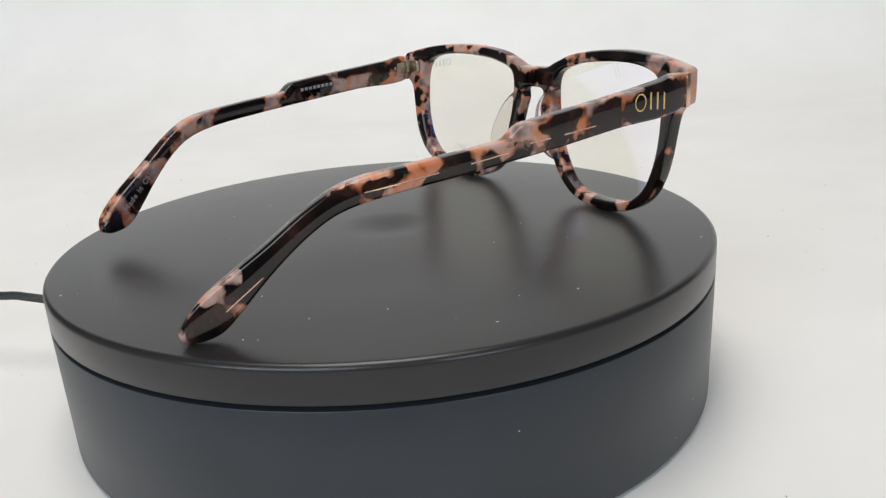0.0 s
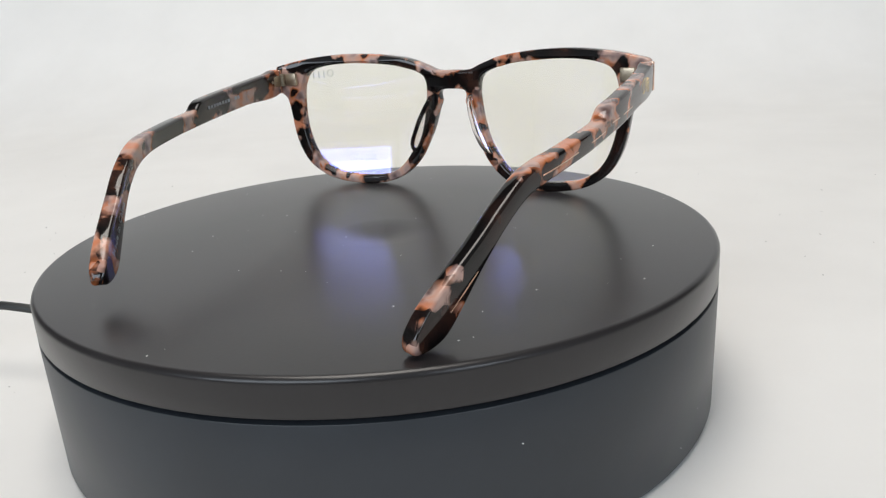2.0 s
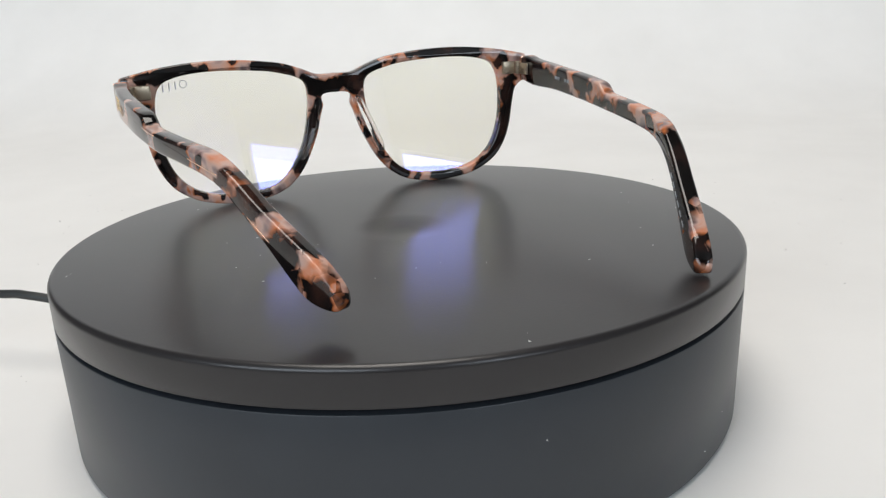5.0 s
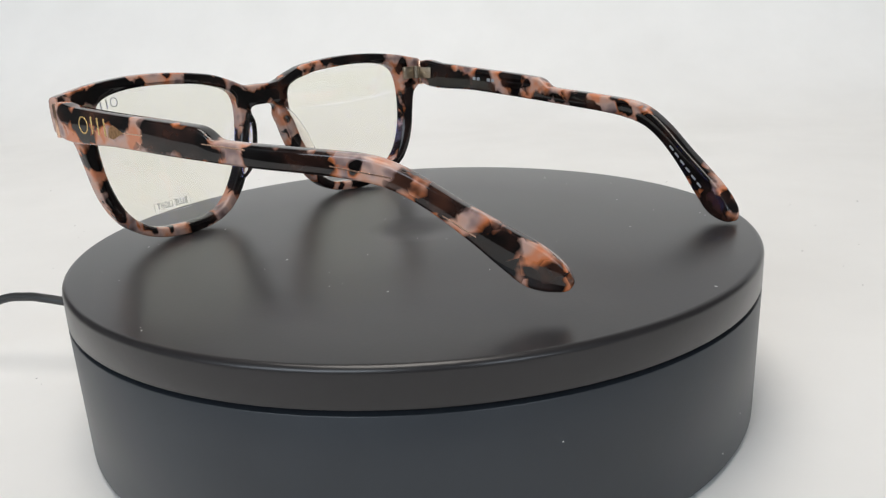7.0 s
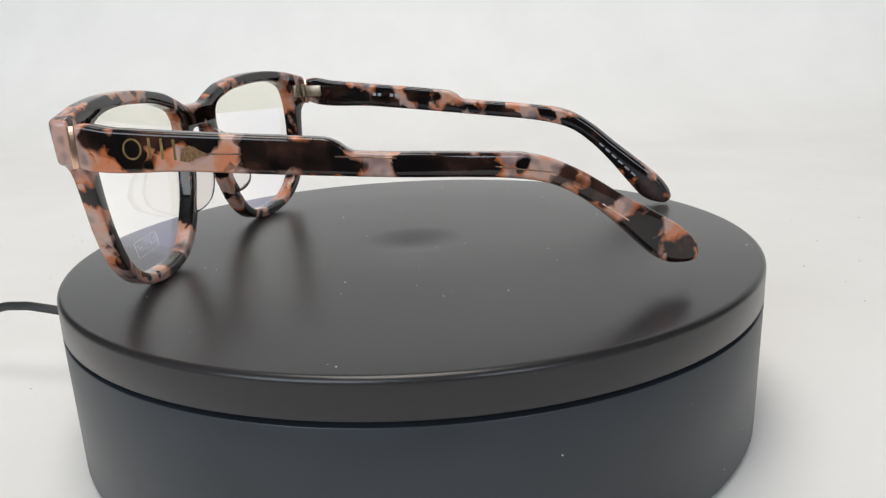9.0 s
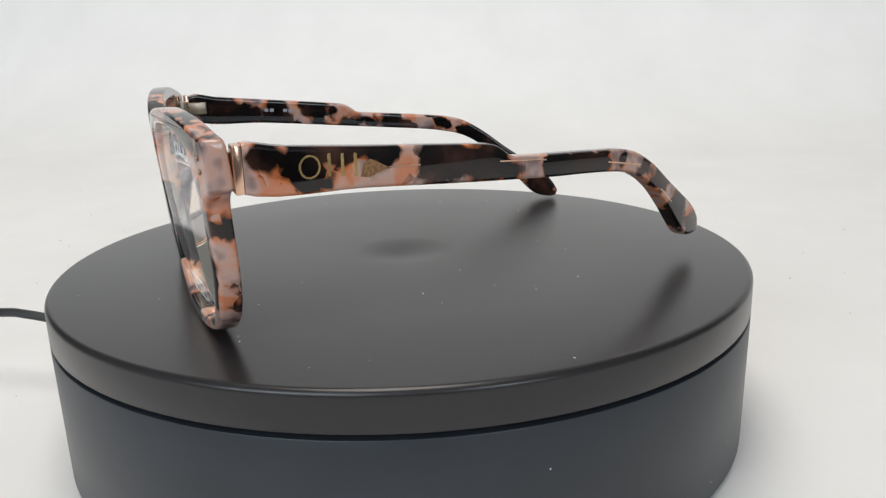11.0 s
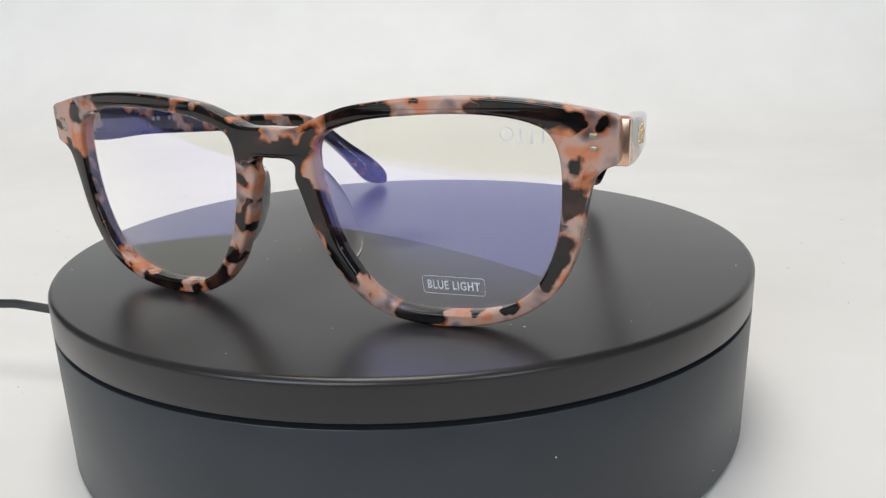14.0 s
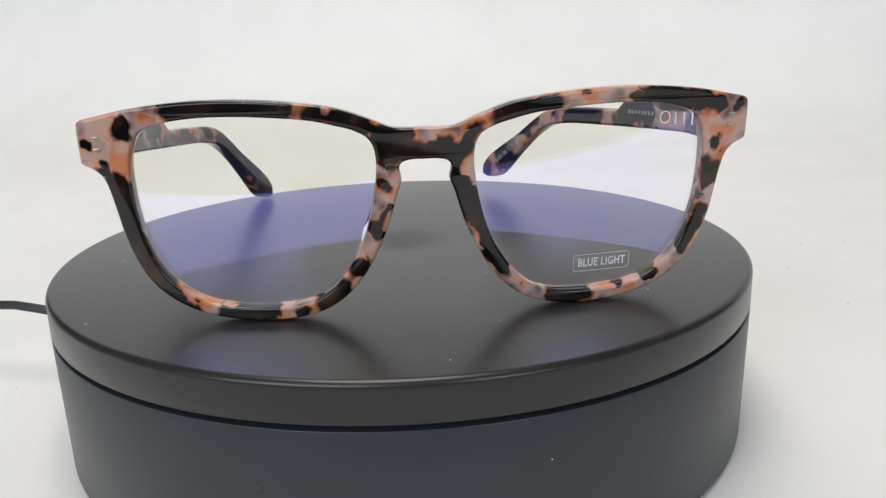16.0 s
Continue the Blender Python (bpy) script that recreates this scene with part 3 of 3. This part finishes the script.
def make_hinge(parent, flip):
    y0 = START[flip] - 0.0124
    top = part("hinge", block(0.0050, 0.0016, 0.0046, 0.0004, at=(flip * 0.0664, 0.0098 + y0, 0.0412)), STEEL, parent, "small steel barrel hinge")
    part("hinge_leaf", block(0.0008, 0.0066, 0.0042, 0.0003, at=(flip * 0.0706, 0.0148 + y0, 0.0408)), STEEL, top)
    for k in range(5):
        bm = lathe([(0, 0), (0.0009, 0), (0.0011, 0.0001), (0.0011, 0.0008), (0.0009, 0.0009), (0, 0.0009)], 18)
        bmesh.ops.translate(bm, vec=(flip * 0.0700, 0.0110 + y0, 0.0388 + 0.00095 * k), verts=bm.verts)
        part("barrel", bm, STEEL, top)
    for dy in (0.0018, -0.0006):
        bm = lathe([(0, 0), (0.0006, 0), (0.0006, 0.0002), (0, 0.0003)], 14)
        for v in bm.verts:
            v.co = Vector((flip * (0.0702 - v.co.z), 0.0152 + y0 + dy + v.co.x, 0.0408 + v.co.y))
        part("screw", bm, STEEL, top)
    for z in (0.0400, 0.0425):
        part("rivet", block(0.0016, 0.0005, 0.0009, 0.0002, at=(flip * 0.0695, bow(flip * 0.0695, z) - 0.0001, z)), STEEL, top, "small pale rivet")
    return top


def make_nose_pad(parent, flip):
    """A clear shell like a D that stands back from the nose side of the rim and splays outwards."""
    prof = [(0.0, 34.5), (2.5, 33.8), (5.0, 31.5), (6.8, 28.0), (7.7, 24.0), (7.7, 20.0), (6.8, 17.0), (4.8, 14.8), (2.6, 13.4), (0.0, 12.6), (-1.5, 13.5), (-1.5, 24.0), (-1.5, 33.5)]
    bm = slab([spline(mm(prof), 5)], 0.0020, 0.0008, 3)
    zs, xs = (10.4, 16.0, 22.2, 28.5, 31.8, 36.0), (15.4, 12.2, 9.4, 7.4, 6.6, 6.6)

    def fn(c):
        x = float(np.interp(c.y * 1000, zs, xs)) / 1000 + 0.16 * max(c.x, 0) + 6 * max(c.x, 0) ** 2 + c.z
        y = bow(flip * x, c.y) + DEPTH - 0.0003 + c.x * 0.9
        return Vector((flip * x, y, c.y))
    return part("nose_pad", mapped(bm, fn), PAD, parent, "clear pinkish acetate nose pad", smooth=60)


def make_words(parent, text, size, fn, material, label, align="CENTER", squeeze=0.68, bold=0.00006):
    cu = bpy.data.curves.new("words", "FONT")
    cu.body, cu.size, cu.align_x, cu.align_y, cu.space_character = text, size, align, "CENTER", 1.15
    cu.fill_mode, cu.offset = "FRONT", bold
    ob = bpy.data.objects.new("words", cu)
    scene.collection.objects.link(ob)
    me = bpy.data.meshes.new_from_object(ob.evaluated_get(bpy.context.evaluated_depsgraph_get()))
    bpy.data.objects.remove(ob)
    for v in me.vertices:
        v.co = fn(Vector((v.co.x * squeeze, v.co.y, 0)))
    return placed("words", me, material, parent, label, smooth=0)


def make_glasses():
    top = tagged(new("eyeglasses"), "pink and brown tortoiseshell eyeglasses with open arms on a turntable", "eyeglasses")
    make_front(top)
    on_lens = lambda c: face(c, lens_depth(c) - 0.00013)
    for flip in (1, -1):
        lens = make_lens(top, flip)
        if flip == 1:
            make_words(lens, "BLUE LIGHT", 0.0028, lambda c: on_lens(c + Vector((0.0403, 0.0098, 0))), FROST, "white printed words", bold=0.00007)
            w, h, r = 0.0068, 0.0021, 0.0007
            def box(s):
                pts = []
                for cx, cz, a0 in ((w - r, h - r, 0), (-w + r, h - r, 90), (-w + r, -h + r, 180), (w - r, -h + r, 270)):
                    pts += [(0.0403 + cx + (r + s) * math.cos(radians(a0 + a)), 0.0098 + cz + (r + s) * math.sin(radians(a0 + a))) for a in (0, 30, 60, 90)]
                return pts
            shape_on("label_frame", [box(0), box(-0.00006)], on_lens, FROST, lens, "thin white printed frame line")
            x0, z0 = 0.0532, 0.0427
            shape_on("lens_mark", [ring(x0, z0, 0.0013, 0.0014), ring(x0, z0, 0.00105, 0.00115)], on_lens, FROST, lens, "white printed ring and bars")
            for k in range(3):
                x = x0 + 0.0026 + 0.0021 * k
                shape_on("lens_mark_bar", [bar(x, z0 - 0.0017 - 0.0002 * k, x, z0 + 0.0010 - 0.0002 * k, 0.0004)], on_lens, FROST, lens)
        make_temple(top, flip)
        make_hinge(top, flip)
        make_nose_pad(top, flip)
    return top


eyeglasses = make_glasses()


def make_specks():
    rng = random.Random(11)
    bm = bmesh.new()

    def speck(x, y, z, r, flat=0.4):
        got = bmesh.ops.create_icosphere(bm, subdivisions=1, radius=r)["verts"]
        turn = Matrix.Rotation(rng.uniform(0, 6.28), 3, "Z")
        sx = rng.uniform(0.6, 2.2)
        for v in got:
            v.co = turn @ Vector((v.co.x * sx, v.co.y, v.co.z * flat)) + Vector((x, y, z))
    for _ in range(48):
        a, r = rng.uniform(0, 6.28), 0.096 * math.sqrt(rng.random())
        speck(r * math.cos(a), r * math.sin(a), 0.00004, rng.uniform(0.00006, 0.00022))
    tagged(part("dust", bm, DUST, plate, "white dust flecks"), kind="stuff")
    bm = bmesh.new()
    for _ in range(26):
        a = rng.uniform(0, 6.28)
        speck(0.0997 * math.cos(a), 0.0997 * math.sin(a), rng.uniform(-0.045, -0.012), rng.uniform(0.00005, 0.00016), 1.0)
    speck(0.0444, -0.0892, -0.0205, 0.00025, 1.0)
    tagged(part("dust", bm, DUST, turntable, "white dust flecks"), kind="stuff")
    bm = bmesh.new()
    for _ in range(260):
        x, y = rng.uniform(-0.35, 0.4), rng.uniform(-0.2, 0.35)
        if math.hypot(x, y) > 0.105:
            speck(x, y, TABLE + 0.00005, rng.uniform(0.00008, 0.00032) * (1.5 if rng.random() < 0.1 else 1))
    tagged(part("grit", bm, GRIT), "tiny dark grit scattered on the white paper", "grit", kind="stuff")


make_specks()


# ---- the plate turns with what stands on it ----
def motions():
    walk(plate, [(t, pose(0, 0, 0, 0, 0, a)) for t, a in TURN])
    walk(eyeglasses, [(t, pose(0, 0, 0, 0, 0, a) @ Matrix.Translation(GLASSES_AT) @ pose(0, 0, 0, 0, 0, GLASSES_TURN)) for t, a in TURN])


motions()
